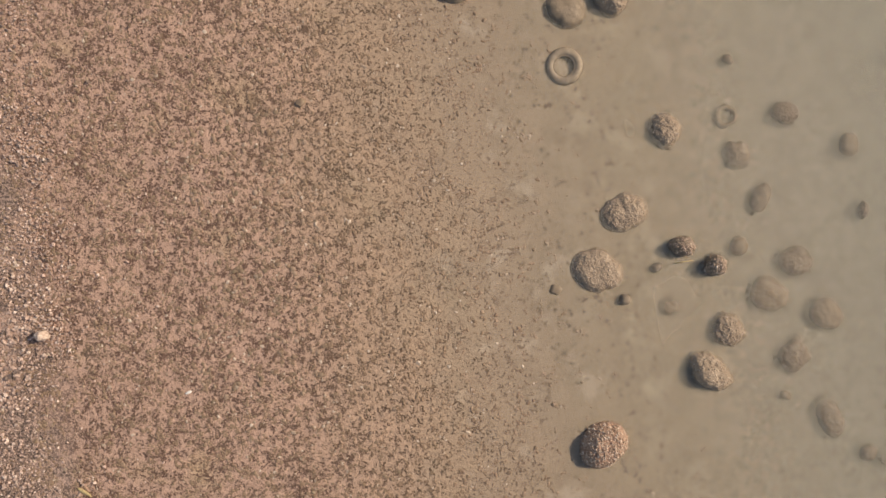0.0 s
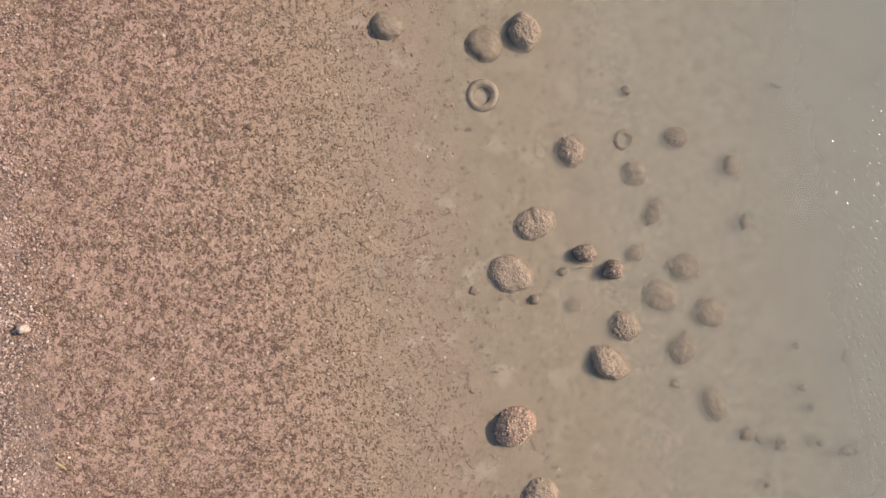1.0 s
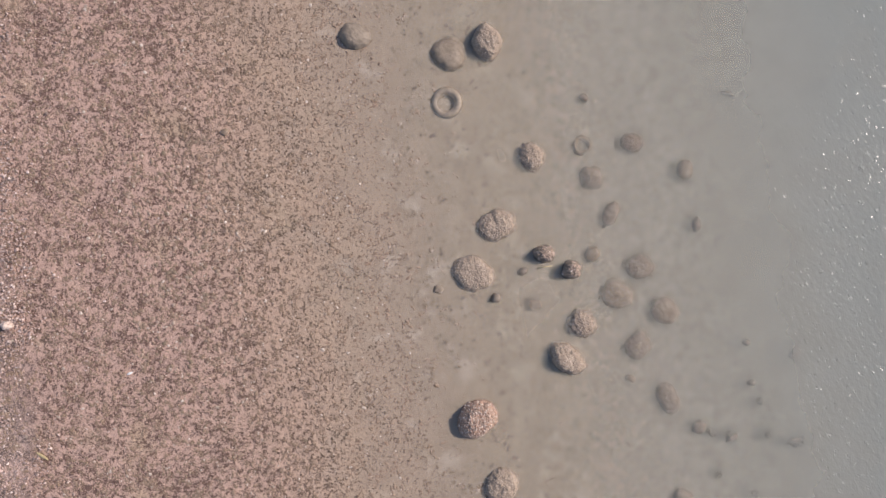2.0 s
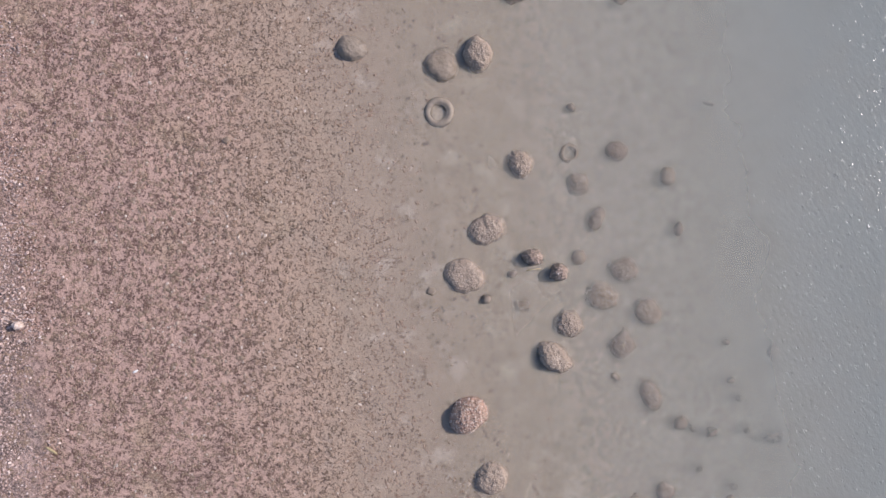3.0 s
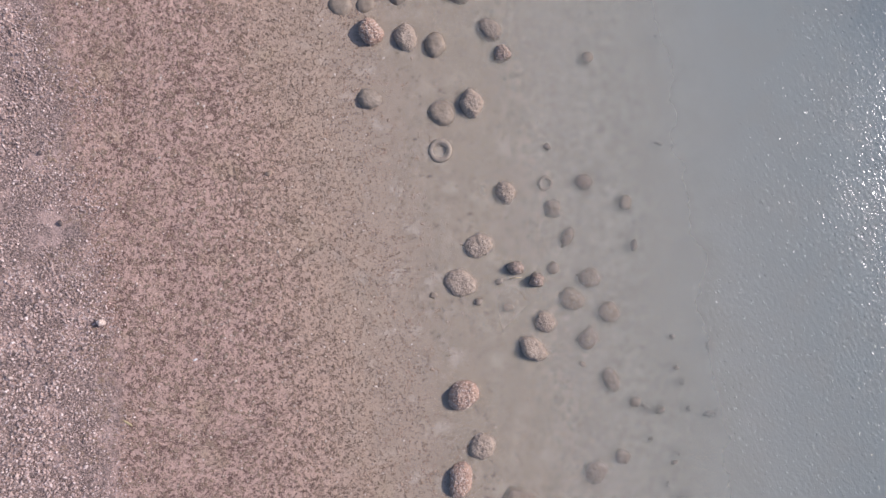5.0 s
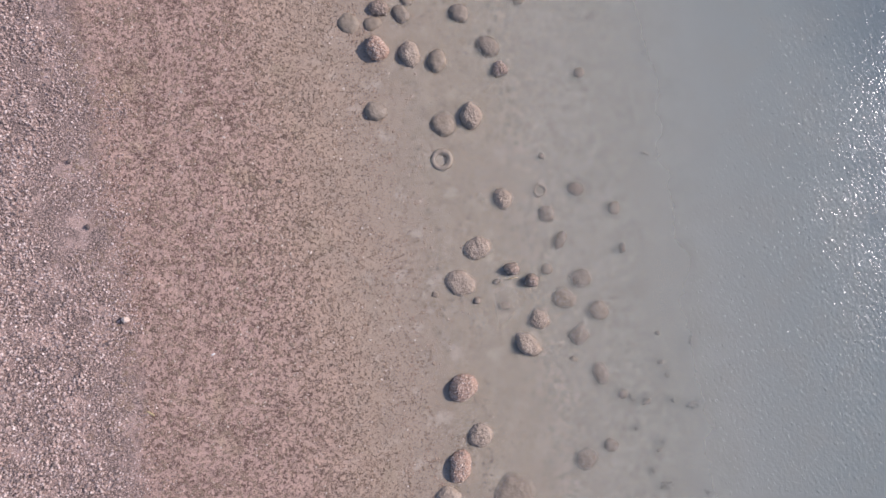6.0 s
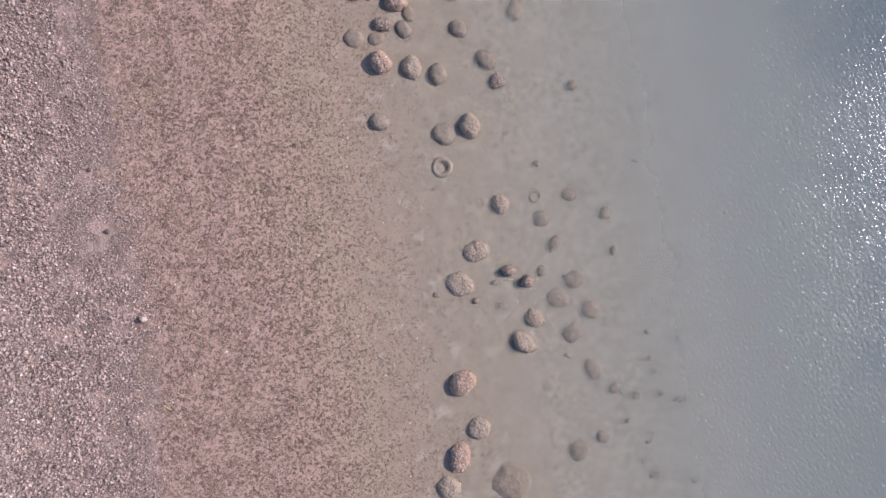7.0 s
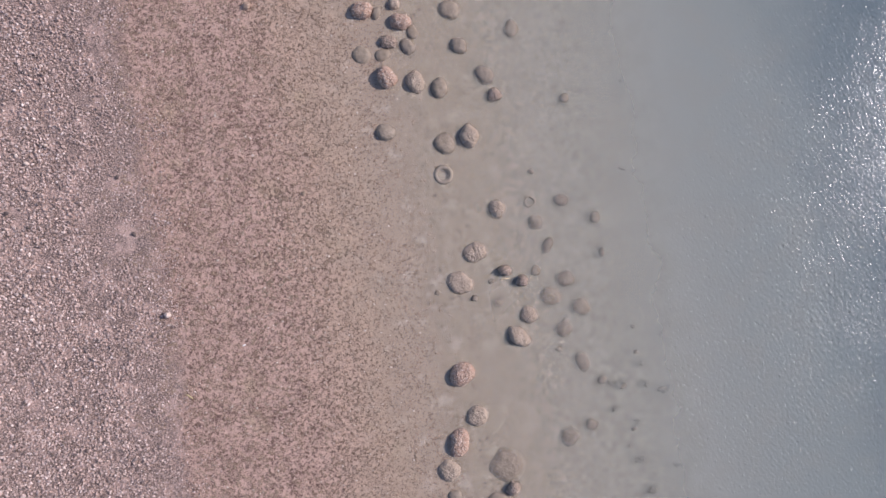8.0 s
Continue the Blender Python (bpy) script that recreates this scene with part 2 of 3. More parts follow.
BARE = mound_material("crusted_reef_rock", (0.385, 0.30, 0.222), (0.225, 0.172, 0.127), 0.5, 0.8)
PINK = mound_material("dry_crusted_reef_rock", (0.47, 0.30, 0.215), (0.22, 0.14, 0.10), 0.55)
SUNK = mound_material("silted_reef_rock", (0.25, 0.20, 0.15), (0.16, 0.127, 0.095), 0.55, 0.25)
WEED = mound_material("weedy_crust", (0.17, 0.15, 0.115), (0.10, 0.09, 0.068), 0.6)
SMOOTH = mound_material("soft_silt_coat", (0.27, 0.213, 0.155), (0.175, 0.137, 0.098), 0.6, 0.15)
RUBBER = plain_material("silted_rubber", (0.275, 0.222, 0.162), (0.34, 0.278, 0.207), 0.55, 12.0)
PALE_STONE = plain_material("pale_limestone", (0.68, 0.55, 0.46), (0.42, 0.31, 0.25), 0.7, 40.0)
DARK_STONE = plain_material("dark_wet_stone", (0.13, 0.095, 0.08), (0.075, 0.056, 0.05), 0.4, 25.0)
WHITE = plain_material("bleached_white", (0.82, 0.80, 0.75), (0.74, 0.70, 0.64), 0.5)
STRAW = plain_material("dry_reed", (0.50, 0.40, 0.22), (0.38, 0.29, 0.15), 0.6)


# ---- building helpers ----
def shore_u(x, y):
    return x + 0.16 * y


def ground_z(x, y):
    u = shore_u(x, y)
    if u < GRAVEL_EDGE:
        z = 0.05 + 0.02 * min(GRAVEL_EDGE - u, 40)
    elif u < MUD_EDGE:
        z = 0.05 * (MUD_EDGE - u) / (MUD_EDGE - GRAVEL_EDGE)
    else:
        z = -SLOPE * min(u - MUD_EDGE, 80)
    near = max(0.0, 1 - max(abs(x), abs(y)) / 40)
    z += near * 0.012 * (noise.noise((x * 0.9, y * 0.9, 3.1)) + 0.6 * noise.noise((x * 2.7, y * 2.7, 7.7)))
    return z


def mesh_object(name, verts, faces, material, smooth=True, parent=None, label=""):
    me = bpy.data.meshes.new(name)
    me.from_pydata(verts, [], faces)
    me.materials.append(material)
    me.polygons.foreach_set("use_smooth", [smooth] * len(me.polygons))
    ob = new(name, me)
    ob.parent = parent
    return tagged(ob, label) if label else ob


def part(name, bm, material, parent, label=""):
    me = bpy.data.meshes.new(name)
    bm.to_mesh(me)
    bm.free()
    me.materials.append(material)
    me.polygons.foreach_set("use_smooth", [True] * len(me.polygons))
    ob = new(name, me)
    ob.parent = parent
    return tagged(ob, label) if label else ob


def spaced(inner, step, outer, growth):
    """Symmetric grid lines: even near the middle, wider and wider outwards."""
    out = [i * step for i in range(int(inner / step) + 1)]
    while out[-1] < outer:
        step *= growth
        out.append(out[-1] + step)
    return [-v for v in out[:0:-1]] + out


def sheet(name, xs, ys, height, material):
    verts = [(x, y, height(x, y)) for y in ys for x in xs]
    n = len(xs)
    faces = [(j * n + i, j * n + i + 1, (j + 1) * n + i + 1, (j + 1) * n + i) for j in range(len(ys) - 1) for i in range(n - 1)]
    return mesh_object(name, verts, faces, material)


# ---- ground and water ----
ground = sheet("ground", spaced(18, 0.15, 1500, 1.25), spaced(13, 0.15, 1500, 1.25), ground_z, SAND)
tagged(ground, "wet pinkish-tan shore sand with dark pebbles, sinking under shallow water", "ground", kind="structure")


def water_sheet(name, top, thick, surface, label):
    start = MUD_EDGE - top / SLOPE - (0.6 if surface else 0.0)
    lines = [v for v in spaced(12, 2.0, 1500, 1.4)]
    verts, faces = [], []
    cols = [0, 2, 5, 10, 20, 60, 200, 700, 1400]
    for y in lines:
        for c in cols:
            verts.append((start - 0.16 * y + c, y, top))
    n = len(cols)
    for j in range(len(lines) - 1):
        for i in range(n - 1):
            faces.append((j * n + i, j * n + i + 1, (j + 1) * n + i + 1, (j + 1) * n + i))
    ob = mesh_object(name, verts, faces, water_material(name, top, thick, surface))
    ob.visible_shadow = False      # lets the daylight down to the lake bed
    return tagged(ob, label, "water", kind="structure")


water_sheet("water", 0.0, 0.035, True, "shallow silty lake water, calm inshore and rippled further out")
for level, thick in ((-0.025, 0.04), (-0.065, 0.045)):
    water_sheet("water", level, thick, False, "cloudy silt hanging in the shallow lake water")
water_sheet("water", -0.11, 9.0, False, "cloudy silt hanging low in the lake water")


# ---- reef mounds ----
def dome(seed, rx, ry, turn, height, flat, rough, knob, lean):
    """A lumpy domed rock: vertices and faces round its own base, rings from the top down."""
    rings, segs = 44, 84
    verts, faces = [(0, 0, 0)], []
    off = Vector((seed * 3.7, seed * 1.9, seed * 5.3))
    ct, st = math.cos(turn), math.sin(turn)
    big = max(rx, ry)
    square = 2.0 + 0.6 * ((seed * 0.618) % 1.0)      # from round to blunt-cornered
    skew = seed * 1.3
    for i in range(rings):
        v = (i + 1) / rings
        a = v * math.pi / 2
        rad = math.sin(a) ** flat * (0.90 + 0.16 * v ** 5)
        up = math.cos(a) ** (0.55 + 0.25 * flat)
        for k in range(segs):
            b = 2 * math.pi * k / segs
            c, s = math.cos(b), math.sin(b)
            edge = 1 + 0.20 * noise.noise(off + Vector((c * 0.9, s * 0.9, 0))) + 0.06 * noise.noise(off + Vector((c * 3, s * 3, 4)))
            cb, sb = abs(math.cos(b + skew)), abs(math.sin(b + skew))
            edge *= 0.96 * (cb ** square + sb ** square) ** (-1 / square)
            x, y, z = rad * rx * edge * c, rad * ry * edge * s, up * height
            x, y = ct * x - st * y, st * x + ct * y
            z *= 1 + (lean[0] * x + lean[1] * y) / big
            q = Vector((x, y, z))
            lump = 0.032 * rough * noise.noise(off + q * 4.5) + 0.022 * rough * noise.noise(off + q * 13)
            cell = noise.voronoi(off + q * (15 if knob else 7))[0][0]
            lump += rough * (0.022 if knob else 0.003) * (0.5 - cell)
            lump += (0.010 if knob else 0.003) * rough * noise.noise(off + q * 34)
            way = Vector((c * rad, s * rad, up + 0.15)).normalized()
            q += way * lump * min(1.0, big / 0.3)
            verts.append(tuple(q))
    top = sum((Vector(verts[1 + k]) for k in range(segs)), Vector()) / segs
    verts[0] = tuple(top)
    for k in range(segs):
        faces.append((0, 1 + k, 1 + (k + 1) % segs))
    for i in range(rings - 1):
        for k in range(segs):
            n = (k + 1) % segs
            a, b = 1 + i * segs, 1 + (i + 1) * segs
            faces.append((a + k, b + k, b + n, a + n))
    return verts, faces


NODULE = [(0, 0, 1), (1, 0, 0), (0.3, 0.95, 0.1), (-0.8, 0.6, 0), (-0.8, -0.6, 0.1), (0.3, -0.95, 0)]
NODULE_FACES = [(0, 1, 2), (0, 2, 3), (0, 3, 4), (0, 4, 5), (0, 5, 1)]
counter = [0]


def mound(x, y, w, d, turn, top, style, label, lean=(0, 0)):
    """A reef mound whose top stands at the height top above the lake's level."""
    counter[0] += 1
    seed = counter[0]
    rnd = random.Random(seed)
    base = ground_z(x, y) - 0.03
    height = top - base
    material, flat, rough, knob, crusted = {
        "dry": (PINK, 0.66, 1.0, True, 1.0),
        "bare": (BARE, 0.62, 0.8, True, 0.5),
        "tip": (DUSKY, 0.72, 1.0, True, 0.7),
        "dark": (DUSKY, 0.74, 0.5, True, 0.0),
        "broad": (BARE, 0.5, 0.55, True, 0.5),
        "weed": (WEED, 1.0, 1.6, False, 0.0),
        "sunk": (SUNK, 0.78, 0.4, True, 0.0),
        "smooth": (SMOOTH, 0.68, 0.35, False, 0.0),
    }[style]
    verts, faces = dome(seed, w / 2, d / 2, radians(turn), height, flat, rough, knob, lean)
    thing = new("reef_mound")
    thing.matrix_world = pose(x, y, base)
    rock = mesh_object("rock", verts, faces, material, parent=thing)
    if crusted:
        cv, cf = [], []
        lift = -base
        pool = [Vector(v) for v in verts if v[2] > lift - 0.02]
        rnd.shuffle(pool)
        for q in pool[: int(min(len(pool) * 0.45, 520 * w * d * 2 * crusted))]:
            r = rnd.uniform(0.012, 0.026) * (1.0 if style in ("dry", "tip") else 0.75)
            b = rnd.uniform(0, 6.28)
            n0 = len(cv)
            for nx, ny, nz in NODULE:
                ex, ey = nx * math.cos(b) - ny * math.sin(b), nx * math.sin(b) + ny * math.cos(b)
                cv.append((q.x + ex * r, q.y + ey * r * rnd.uniform(0.7, 1.2), q.z - 0.004 + nz * r))
            cf += [tuple(n0 + i for i in f) for f in NODULE_FACES]
        if cf:
            mesh_object("crust", cv, cf, CRUST if style in ("dry", "tip") else WET_CRUST, smooth=False, parent=thing, label="pale salt-crusted nodules")["kind"] = "stuff"
    return tagged(thing, label, "reef mound", "reef mounds along the shore")


DRY = "domed reef mound with pinkish salt-speckled crust, standing clear of the water"
TIP = "small dusky reef mound, its pale-specked tip above the water"
AWASH = "brown knobbly reef mound, its top awash in shallow water"
UNDER = "brown reef mound under cloudy shallow water"
DEEP = "dim reef mound deep under cloudy water"
SOFT = "smooth silt-coated reef mound under shallow water"
LOW = "low silt-coated lump on the lake bed"
# the cluster in the middle of the shallows
mound(3.17, 0.57, 0.78, 0.68, 20, 0.06, "bare", AWASH)
mound(2.69, -0.41, 0.90, 0.84, -15, 0.07, "broad", "broad flat-topped reef mound with fine wrinkled crust")
mound(4.15, 0.00, 0.48, 0.36, -25, 0.18, "tip", TIP)
mound(4.72, -0.34, 0.40, 0.40, 20, 0.19, "tip", TIP)
mound(5.17, -0.01, 0.40, 0.40, 0, -0.03, "smooth", SOFT)
mound(6.15, -0.28, 0.74, 0.60, 15, -0.03, "sunk", UNDER)
mound(5.68, -0.86, 0.83, 0.74, -10, -0.03, "smooth", SOFT)
mound(6.68, -1.20, 0.74, 0.60, -10, -0.03, "smooth", SOFT)
mound(4.96, -1.46, 0.68, 0.64, 0, 0.03, "bare", AWASH)
mound(4.62, -2.17, 0.90, 0.60, -40, 0.13, "bare", "elongated knobbly reef mound standing clear of the water", (-0.25, -0.25))
mound(6.12, -1.92, 0.63, 0.67, -25, -0.03, "sunk", UNDER)
mound(6.76, -3.02, 0.54, 0.87, 20, -0.03, "sunk", UNDER)
mound(2.78, -3.40, 0.86, 0.72, 35, 0.28, "dry", DRY)
mound(3.89, 2.02, 0.58, 0.62, 10, 0.06, "bare", AWASH)
mound(5.99, 2.31, 0.63, 0.52, 0, -0.03, "dark", UNDER)
mound(5.16, 1.61, 0.52, 0.54, 20, -0.03, "sunk", UNDER)
mound(7.11, 1.77, 0.45, 0.49, 0, -0.03, "smooth", DEEP)
mound(5.55, 0.83, 0.43, 0.65, -30, -0.03, "sunk", UNDER)
mound(7.36, 0.61, 0.26, 0.42, 0, -0.03, "dark", DEEP)
mound(3.97, -1.04, 0.50, 0.38, -20, -0.06, "smooth", LOW)
mound(3.15, -0.92, 0.22, 0.22, 20, 0.03, "sunk", LOW)
mound(1.95, -0.74, 0.25, 0.20, 0, -0.01, "smooth", LOW)
mound(3.72, -0.36, 0.24, 0.18, 30, -0.02, "sunk", LOW)
# further up the shore
mound(2.19, 4.17, 0.76, 0.76, 10, 0.05, "smooth", SOFT, (-0.15, -0.45))
mound(2.97, 4.38, 0.62, 0.84, 10, 0.18, "bare", AWASH)
mound(0.25, 4.47, 0.66, 0.56, -15, 0.15, "sunk", "wedge-shaped silty reef mound at the edge of the water", (-0.2, -0.5))
mound(5.00, 3.24, 0.26, 0.22, -20, -0.05, "sunk", LOW)
mound(8.02, 3.34, 0.36, 0.14, -15, -0.04, "sunk", LOW)
mound(0.27, 6.22, 0.60, 0.70, 35, 0.34, "dry", DRY)
mound(1.21, 6.10, 0.58, 0.76, 15, 0.16, "bare", AWASH)
mound(1.99, 5.91, 0.58, 0.68, -5, 0.12, "smooth", SOFT)
mound(-0.54, 6.95, 0.56, 0.60, 0, 0.09, "smooth", SOFT)
mound(0.14, 6.97, 0.54, 0.45, 10, 0.06, "smooth", SOFT)
mound(0.34, 7.38, 0.58, 0.40, -10, 0.19, "tip", TIP)
mound(0.96, 7.25, 0.47, 0.58, 25, 0.08, "sunk", UNDER)
mound(0.72, 8.04, 0.76, 0.52, -10, 0.23, "dry", DRY)
mound(-0.52, 8.37, 0.62, 0.56, 30, 0.30, "dry", DRY)
mound(-0.07, 8.31, 0.30, 0.46, -15, 0.11, "sunk", UNDER)
mound(0.52, 8.60, 0.42, 0.42, 0, 0.14, "bare", AWASH)
mound(1.10, 7.71, 0.40, 0.49, 20, 0.03, "smooth", SOFT)
mound(2.29, 8.46, 0.76, 0.67, -20, 0.05, "smooth", SOFT)
mound(2.59, 7.28, 0.65, 0.56, -25, 0.08, "sunk", UNDER)
mound(4.33, 7.87, 0.52, 0.69, 15, -0.03, "smooth", SOFT)
mound(3.43, 6.36, 0.74, 0.60, -35, 0.05, "sunk", UNDER)
mound(3.79, 5.72, 0.48, 0.50, 0, 0.08, "tip", TIP)
mound(6.08, 5.65, 0.40, 0.40, 0, -0.03, "smooth", DEEP)
# further down the shore
mound(3.27, -4.79, 0.76, 0.74, 0, 0.10, "bare", AWASH)
mound(2.68, -5.66, 0.64, 0.90, -8, 0.24, "dry", DRY)
mound(2.36, -6.58, 0.68, 0.76, 15, 0.14, "bare", AWASH)
mound(4.24, -6.45, 1.18, 1.16, 0, 0.02, "smooth", "broad round silt-coated reef mound just under the water")
mound(4.47, -7.20, 0.50, 0.50, 0, 0.18, "tip", TIP)
mound(3.98, -7.55, 0.78, 0.52, 0, 0.04, "smooth", SOFT)
mound(2.53, -7.45, 0.47, 0.40, 0, 0.08, "sunk", UNDER)
mound(6.34, -5.50, 0.72, 0.67, 10, -0.03, "sunk", UNDER)
mound(7.07, -5.10, 0.45, 0.54, 20, -0.03, "sunk", DEEP)
mound(9.44, -2.10, 0.40, 0.45, 0, -0.03, "sunk", DEEP)
mound(7.42, -3.62, 0.43, 0.40, 0, -0.03, "sunk", DEEP)
mound(5.97, -2.60, 0.28, 0.20, -40, -0.09, "smooth", LOW)
mound(8.48, -5.26, 0.28, 0.18, 20, -0.04, "sunk", LOW)
mound(8.09, -3.85, 0.42, 0.20, 30, -0.04, "sunk", LOW)
mound(8.41, -1.86, 0.24, 0.20, 0, -0.04, "sunk", LOW)
mound(8.52, -2.70, 0.26, 0.20, 0, -0.04, "sunk", LOW)
mound(9.44, -3.90, 0.42, 0.18, 10, -0.04, "sunk", LOW)

# dark tufts and crumbs on the deeper bed
TUFT = "small dark weedy lump on the silty lake bed"
mound(7.67, -3.76, 0.38, 0.26, -33, -0.08, "weed", TUFT)
mound(8.09, -3.82, 0.48, 0.38, -29, -0.08, "weed", TUFT)
mound(8.85, -3.79, 0.38, 0.26, -30, -0.08, "weed", TUFT)
mound(9.47, -3.96, 0.69, 0.31, 6, -0.03, "weed", TUFT)
mound(8.58, -5.01, 0.38, 0.31, -19, -0.08, "weed", TUFT)
mound(8.70, -6.28, 0.69, 0.43, -1, -0.08, "weed", TUFT)
mound(9.95, -6.46, 0.43, 0.26, -8, -0.03, "weed", TUFT)
mound(8.31, -5.87, 0.31, 0.26, 37, -0.08, "weed", TUFT)
mound(7.96, 6.22, 0.38, 0.26, -13, -0.08, "weed", TUFT)
mound(10.01, 3.57, 0.38, 0.31, 37, -0.03, "weed", TUFT)
mound(8.69, -3.10, 0.31, 0.26, -36, -0.08, "weed", TUFT)
mound(7.81, -4.62, 0.31, 0.26, 34, -0.08, "weed", TUFT)
mound(9.10, -7.32, 0.48, 0.38, -20, -0.03, "weed", TUFT)


# ---- the tyre and the ring-shaped growth ----
def turned(profile, segs, wobble, seed):
    """A ring turned about the z axis from a closed profile of (radius, height)."""
    bm = bmesh.new()
    loops = []
    for k in range(segs):
        b = 2 * math.pi * k / segs
        f = 1 + wobble * noise.noise((math.cos(b) * 1.6, math.sin(b) * 1.6, seed))
        loops.append([bm.verts.new((r * f * math.cos(b), r * f * math.sin(b), z)) for r, z in profile])
    n = len(profile)
    for k in range(segs):
        a, b = loops[k], loops[(k + 1) % segs]
        for i in range(n):
            bm.faces.new((a[i], b[i], b[(i + 1) % n], a[(i + 1) % n]))
    bmesh.ops.recalc_face_normals(bm, faces=bm.faces)
    return bm


tyre = new("car_tyre")
tyre.matrix_world = pose(2.14, 3.12, ground_z(2.14, 3.12) - 0.09, 2, -3, 0)
part("carcass", turned([(0.180, 0.0), (0.172, 0.09), (0.178, 0.142), (0.205, 0.168), (0.250, 0.178), (0.295, 0.164), (0.320, 0.125), (0.326, 0.05), (0.320, 0.0)], 72, 0.012, 2.0), RUBBER, tyre)
part("bead", turned([(0.162, 0.118), (0.163, 0.142), (0.174, 0.156), (0.184, 0.152), (0.180, 0.118)], 72, 0.01, 5.0), RUBBER, tyre, "raised rim bead of the tyre")
tread = bmesh.new()
for k in range(48):
    b = 2 * math.pi * k / 48
    m = Matrix.Rotation(b, 4, "Z") @ Matrix.Translation((0.326, 0, 0.07)) @ Matrix.Diagonal((0.014, 0.026, 0.09, 1))
    bmesh.ops.create_cube(tread, size=1.0, matrix=m)
part("tread", tread, RUBBER, tyre, "worn tread blocks clogged with silt")
tagged(tyre, "old car tyre coated in tan silt, half sunk in mud", "tyre")

ring = new("ring_growth")
ring.matrix_world = pose(4.96, 2.26, ground_z(4.96, 2.26) - 0.05)
part("rim", turned([(0.10, 0.0), (0.11, 0.09), (0.14, 0.125), (0.18, 0.12), (0.215, 0.08), (0.225, 0.0)], 60, 0.12, 9.0), SMOOTH, ring)
tagged(ring, "small silt-coated ring of reef rock under cloudy water", "reef mound", "reef mounds along the shore")


# ---- loose things on the beach ----
def pebble_bm(seed, rx, ry, rz, rough=0.18):
    bm = bmesh.new()
    bmesh.ops.create_icosphere(bm, subdivisions=3, radius=1.0)
    for v in bm.verts:
        n = noise.noise(v.co * 1.3 + Vector((seed, 0, 0))) + 0.4 * noise.noise(v.co * 3.5 + Vector((0, seed, 0)))
        v.co *= 1 + rough * n
        v.co = Vector((v.co.x * rx, v.co.y * ry, v.co.z * rz))
    return bm


def loose_stone(x, y, rx, ry, rz, turn, material, label, seed):
    ob = part("stone", pebble_bm(seed, rx, ry, rz, 0.3), material, None)
    ob.matrix_world = pose(x, y, ground_z(x, y) + rz * 0.72, 0, 0, turn)
    return tagged(ob, label, "stone")


loose_stone(-6.70, -1.43, 0.095, 0.088, 0.15, 10, PALE_STONE, "pale cream rounded stone lying on dark gravel", 3)
loose_stone(-2.39, 2.49, 0.085, 0.07, 0.03, 40, PEBBLE, "dark wet stone on pebbly sand", 7)
loose_stone(-4.17, 8.47, 0.13, 0.11, 0.09, 20, PEBBLE, "dark wet stone on pebbly sand", 11)

for k, (x, y, r) in enumerate(((-11.09, 3.39, 0.075), (-11.15, -0.80, 0.07), (-11.42, 3.64, 0.06), (-10.50, 3.97, 0.065), (-8.20, -4.40, 0.055))):
    loose_stone(x, y, r, r * 0.85, r * 0.9, 50 * k, PALE_STONE, "pale pinkish stone among the beach gravel", 40 + k)
for k, (x, y, r) in enumerate(((-11.74, 1.81, 0.085), (-8.29, 2.98, 0.07), (-7.77, 1.16, 0.08), (-9.30, -5.79, 0.07))):
    loose_stone(x, y, r, r * 0.8, r * 0.7, 70 * k, DARK_STONE, "dark wet stone among the beach gravel", 60 + k)

chip = part("white_chip", pebble_bm(21, 0.062, 0.024, 0.018, 0.08), WHITE, None)
chip.matrix_world = pose(-4.30, -2.42, ground_z(-4.30, -2.42) + 0.02, 0, 0, 25)
tagged(chip, "small bleached white chip of shell lying on sand", "shell")

drift = part("driftwood", pebble_bm(31, 0.14, 0.03, 0.025, 0.2), STRAW, None)
drift.matrix_world = pose(-6.04, -4.08, ground_z(-6.04, -4.08) + 0.02, 0, 0, -32)
tagged(drift, "short pale bit of driftwood on gravel", "driftwood")

reed_bm = bmesh.new()
bmesh.ops.create_cone(reed_bm, segments=8, radius1=0.011, radius2=0.006, depth=0.30, cap_ends=True,
                      matrix=pose(0, 0, 0, 0, 90, 0))
for v in reed_bm.verts:
    v.co.y += 0.5 * v.co.x ** 2
reed = part("reed_stalk", reed_bm, STRAW, None)
reed.matrix_world = pose(4.17, -0.28, 0.004, 0, 0, 8)
tagged(reed, "dry straw-coloured reed stalk floating on the water", "reed")


# ---- gravel and pebbles ----
SHAPE = np.array([(0, 0, 1.0)] + [(0.72 * math.cos(a), 0.72 * math.sin(a), 0.72) for a in np.arange(6) * math.pi / 3]
                 + [(math.cos(a), math.sin(a), -0.15) for a in np.arange(6) * math.pi / 3 + 0.4])
SHAPE_FACES = [(0, 1 + k, 1 + (k + 1) % 6) for k in range(6)] + [f for k in range(6) for f in (
    (1 + k, 7 + k, 1 + (k + 1) % 6), (1 + (k + 1) % 6, 7 + k, 7 + (k + 1) % 6))]


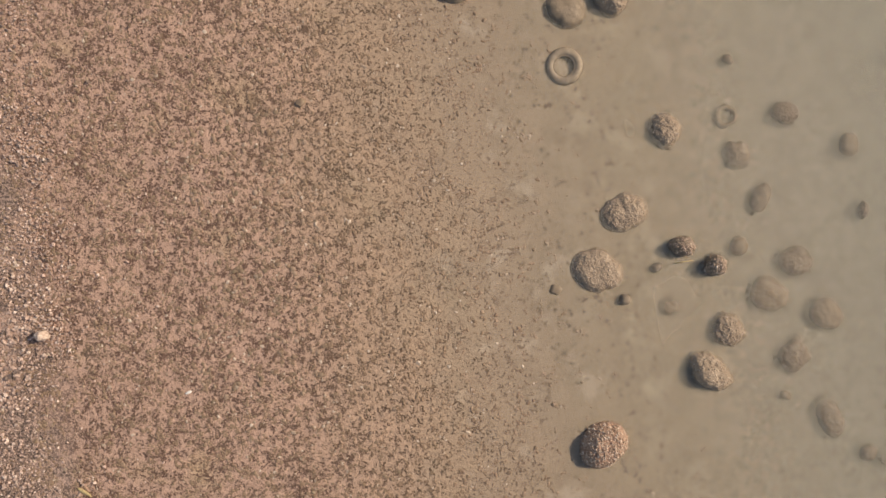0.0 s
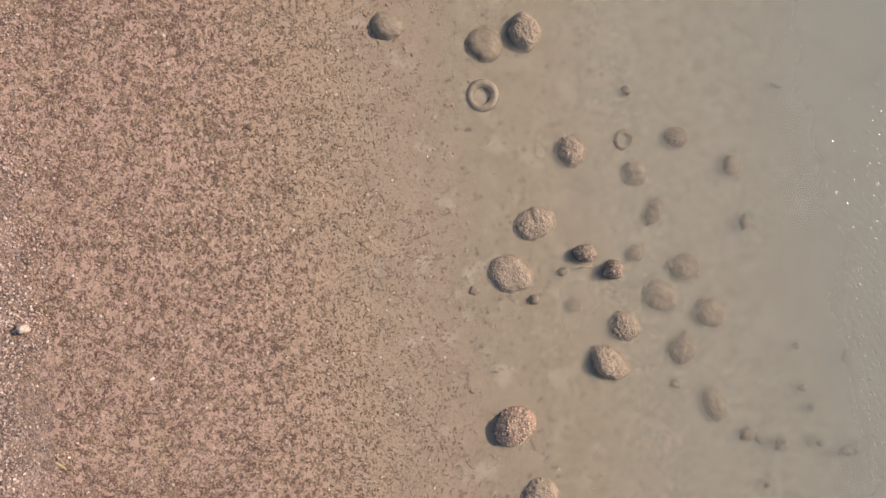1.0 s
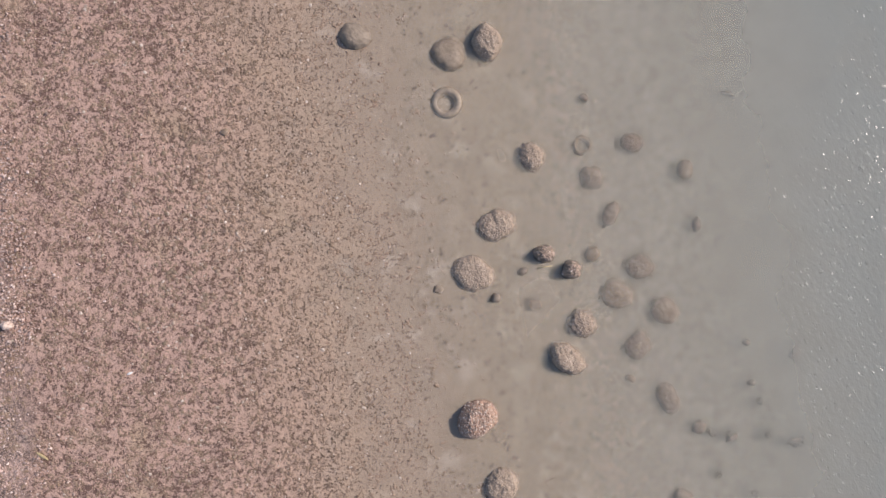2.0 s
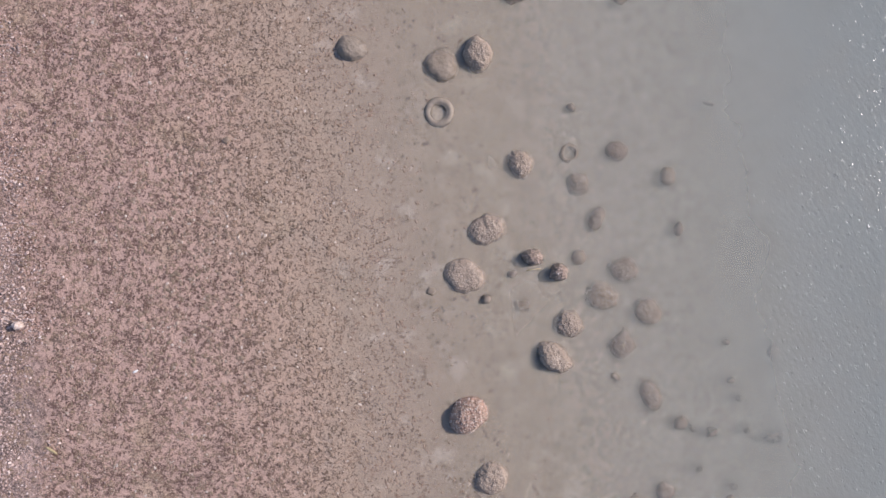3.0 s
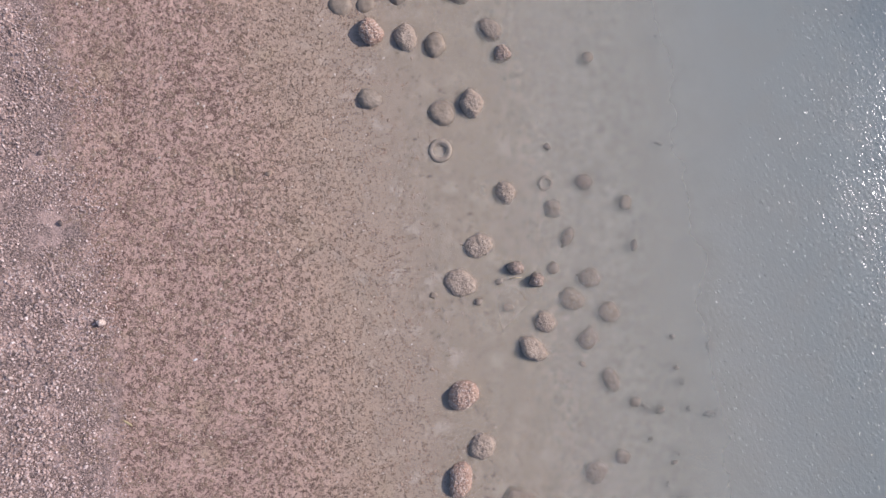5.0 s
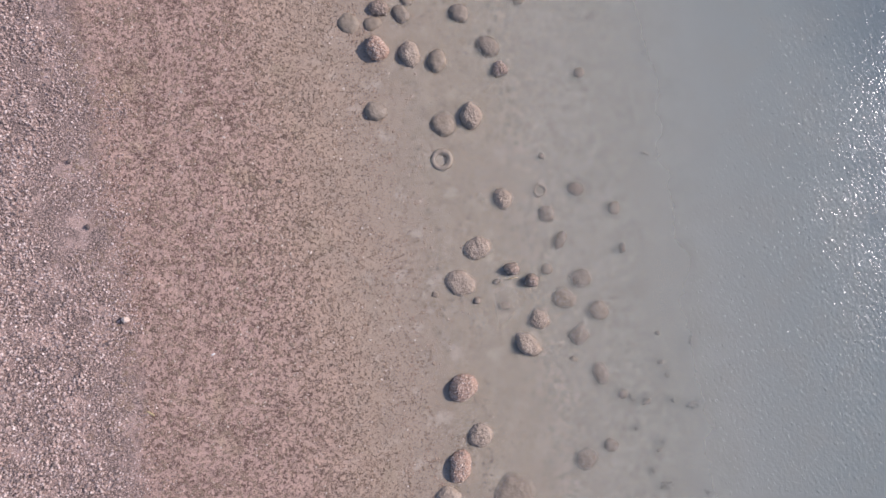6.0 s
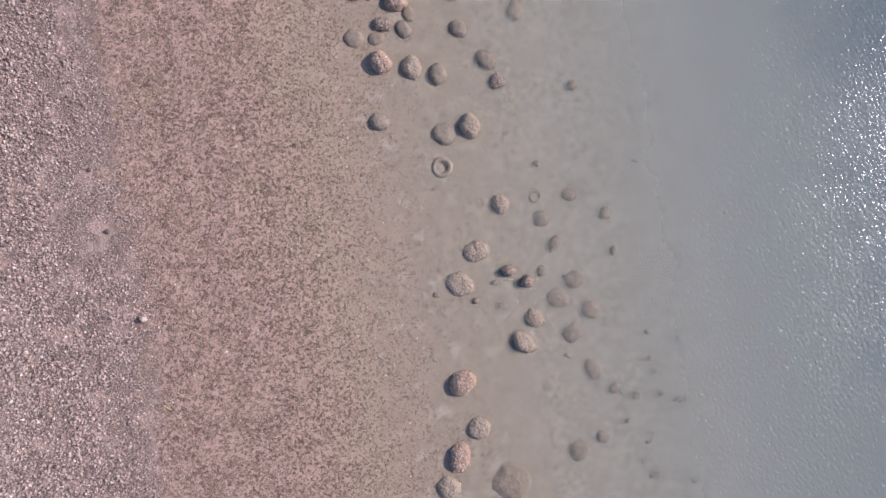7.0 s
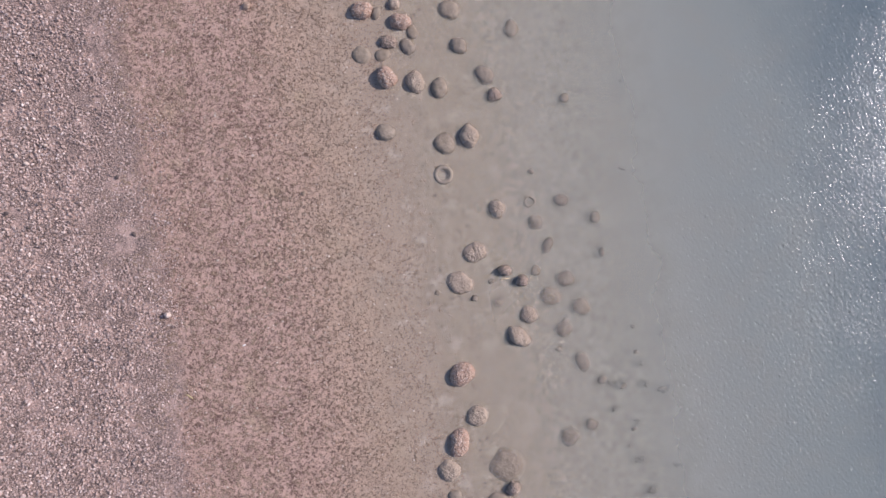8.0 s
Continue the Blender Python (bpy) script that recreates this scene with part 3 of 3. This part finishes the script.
def scatter(name, spots, material, label, flat, smooth):
    """One mesh of many small stones; spots are x, y, radius."""
    rng = np.random.default_rng(len(spots))
    spots = np.array(spots)
    n, k = len(spots), len(SHAPE)
    turn = rng.uniform(0, 2 * math.pi, n)
    stretch = rng.uniform(0.45, 1.0, n)
    v = SHAPE[None] * (1 + rng.uniform(-0.32, 0.32, (n, k, 1)))
    x, y = v[..., 0] * spots[:, 2:3], v[..., 1] * (spots[:, 2] * stretch)[:, None]
    c, s = np.cos(turn)[:, None], np.sin(turn)[:, None]
    ground_at = np.array([ground_z(a, b) for a, b, r in spots])
    out = np.stack([c * x - s * y + spots[:, :1], s * x + c * y + spots[:, 1:2],
                    v[..., 2] * (spots[:, 2] * rng.uniform(flat * 0.5, flat * 1.4, n))[:, None] + ground_at[:, None]], -1)
    faces = (np.array(SHAPE_FACES)[None] + (np.arange(n) * k)[:, None, None]).reshape(-1, 3)
    ob = mesh_object(name, out.reshape(-1, 3).tolist(), faces.tolist(), material, smooth)
    return tagged(ob, label, "gravel", kind="stuff")


def fade(v, lo, hi):
    t = min(1.0, max(0.0, (v - lo) / (hi - lo)))
    return t * t * (3 - 2 * t)


rnd = random.Random(5)
gravel, clots, singles = [], [], []
for i in range(112000):
    x, y = rnd.uniform(-13.8, -4.6), rnd.uniform(-9.5, 10.5)
    u = shore_u(x, y) + 1.6 * noise.noise((x * 0.5, y * 0.5, 2)) + 0.7 * noise.noise((x * 1.7, y * 1.7, 4))
    if rnd.random() > 1 - 0.97 * fade(u, GRAVEL_EDGE - 0.5, GRAVEL_EDGE + 0.5) - 0.03 * fade(u, -6, -3.5):
        continue
    if rnd.random() < 0.7 * fade(noise.noise((x * 1.6, y * 1.6, 12)), 0.05, 0.35):
        continue
    heap = 0.88 + 0.3 * max(-0.6, noise.noise((x * 2.2, y * 2.2, 9)))
    gravel.append((x, y, heap * (0.014 + (0.022 + 0.028 * fade(-u, 7.2, 9.4)) * rnd.random() ** 2.0)))
for i in range(40000):
    x, y = rnd.uniform(-9.5, 5.0), rnd.uniform(-9.5, 10.5)
    u = shore_u(x, y) + 1.2 * noise.noise((x * 0.6, y * 0.6, 5)) + 1.3 * noise.noise((x * 1.9, y * 1.9, 6))
    keep = fade(u, GRAVEL_EDGE - 1.2, GRAVEL_EDGE + 0.4) * (1 - fade(u, MUD_EDGE - 2.7, MUD_EDGE + 3.0))
    keep += 0.05 * (1 - fade(u, 2.0, 4.6)) * fade(u, -1, 1)      # a few strays in the shallows
    if rnd.random() > keep * (0.75 + 0.8 * noise.noise((x * 3.4, y * 3.4, 8))):
        continue
    # a crumbled clod: one larger bit with smaller ones round it
    size = 0.7 + 0.9 * rnd.random() ** 1.8
    if -4.4 < x < -2.0 and -2.6 < y < 2.4 and size > 1.0 and len(singles) < 300:
        singles.append((x, y, 0.033 * size))
    for k in range(rnd.randint(2, 5)):
        clots.append((x + rnd.gauss(0, 0.030) * size, y + rnd.gauss(0, 0.030) * size, size * (0.012 + 0.020 * rnd.random() ** 1.6)))
scatter("gravel", gravel, GRAVEL, "mixed grey and pinkish beach gravel, partly wet", 1.3, False)
scatter("dark_pebbles", clots, CLOTS, "dark brown wet pebbles strewn over sand", 0.34, False)

shapes = []
for k in range(6):
    me = bpy.data.meshes.new("pebble")
    me.from_pydata([tuple(p * rnd.uniform(0.82, 1.18)) for p in SHAPE], [], SHAPE_FACES)
    me.materials.append(PEBBLE)
    me.polygons.foreach_set("use_smooth", [True] * len(me.polygons))
    shapes.append(me)
for i, (x, y, r) in enumerate(singles):
    ob = new("pebble", shapes[i % 6])
    ob.parent = ground
    ob.matrix_world = pose(x, y, ground_z(x, y), 0, 0, rnd.uniform(0, 360)) @ Matrix.Diagonal((r, r * rnd.uniform(0.65, 1), r * rnd.uniform(0.3, 0.5), 1))
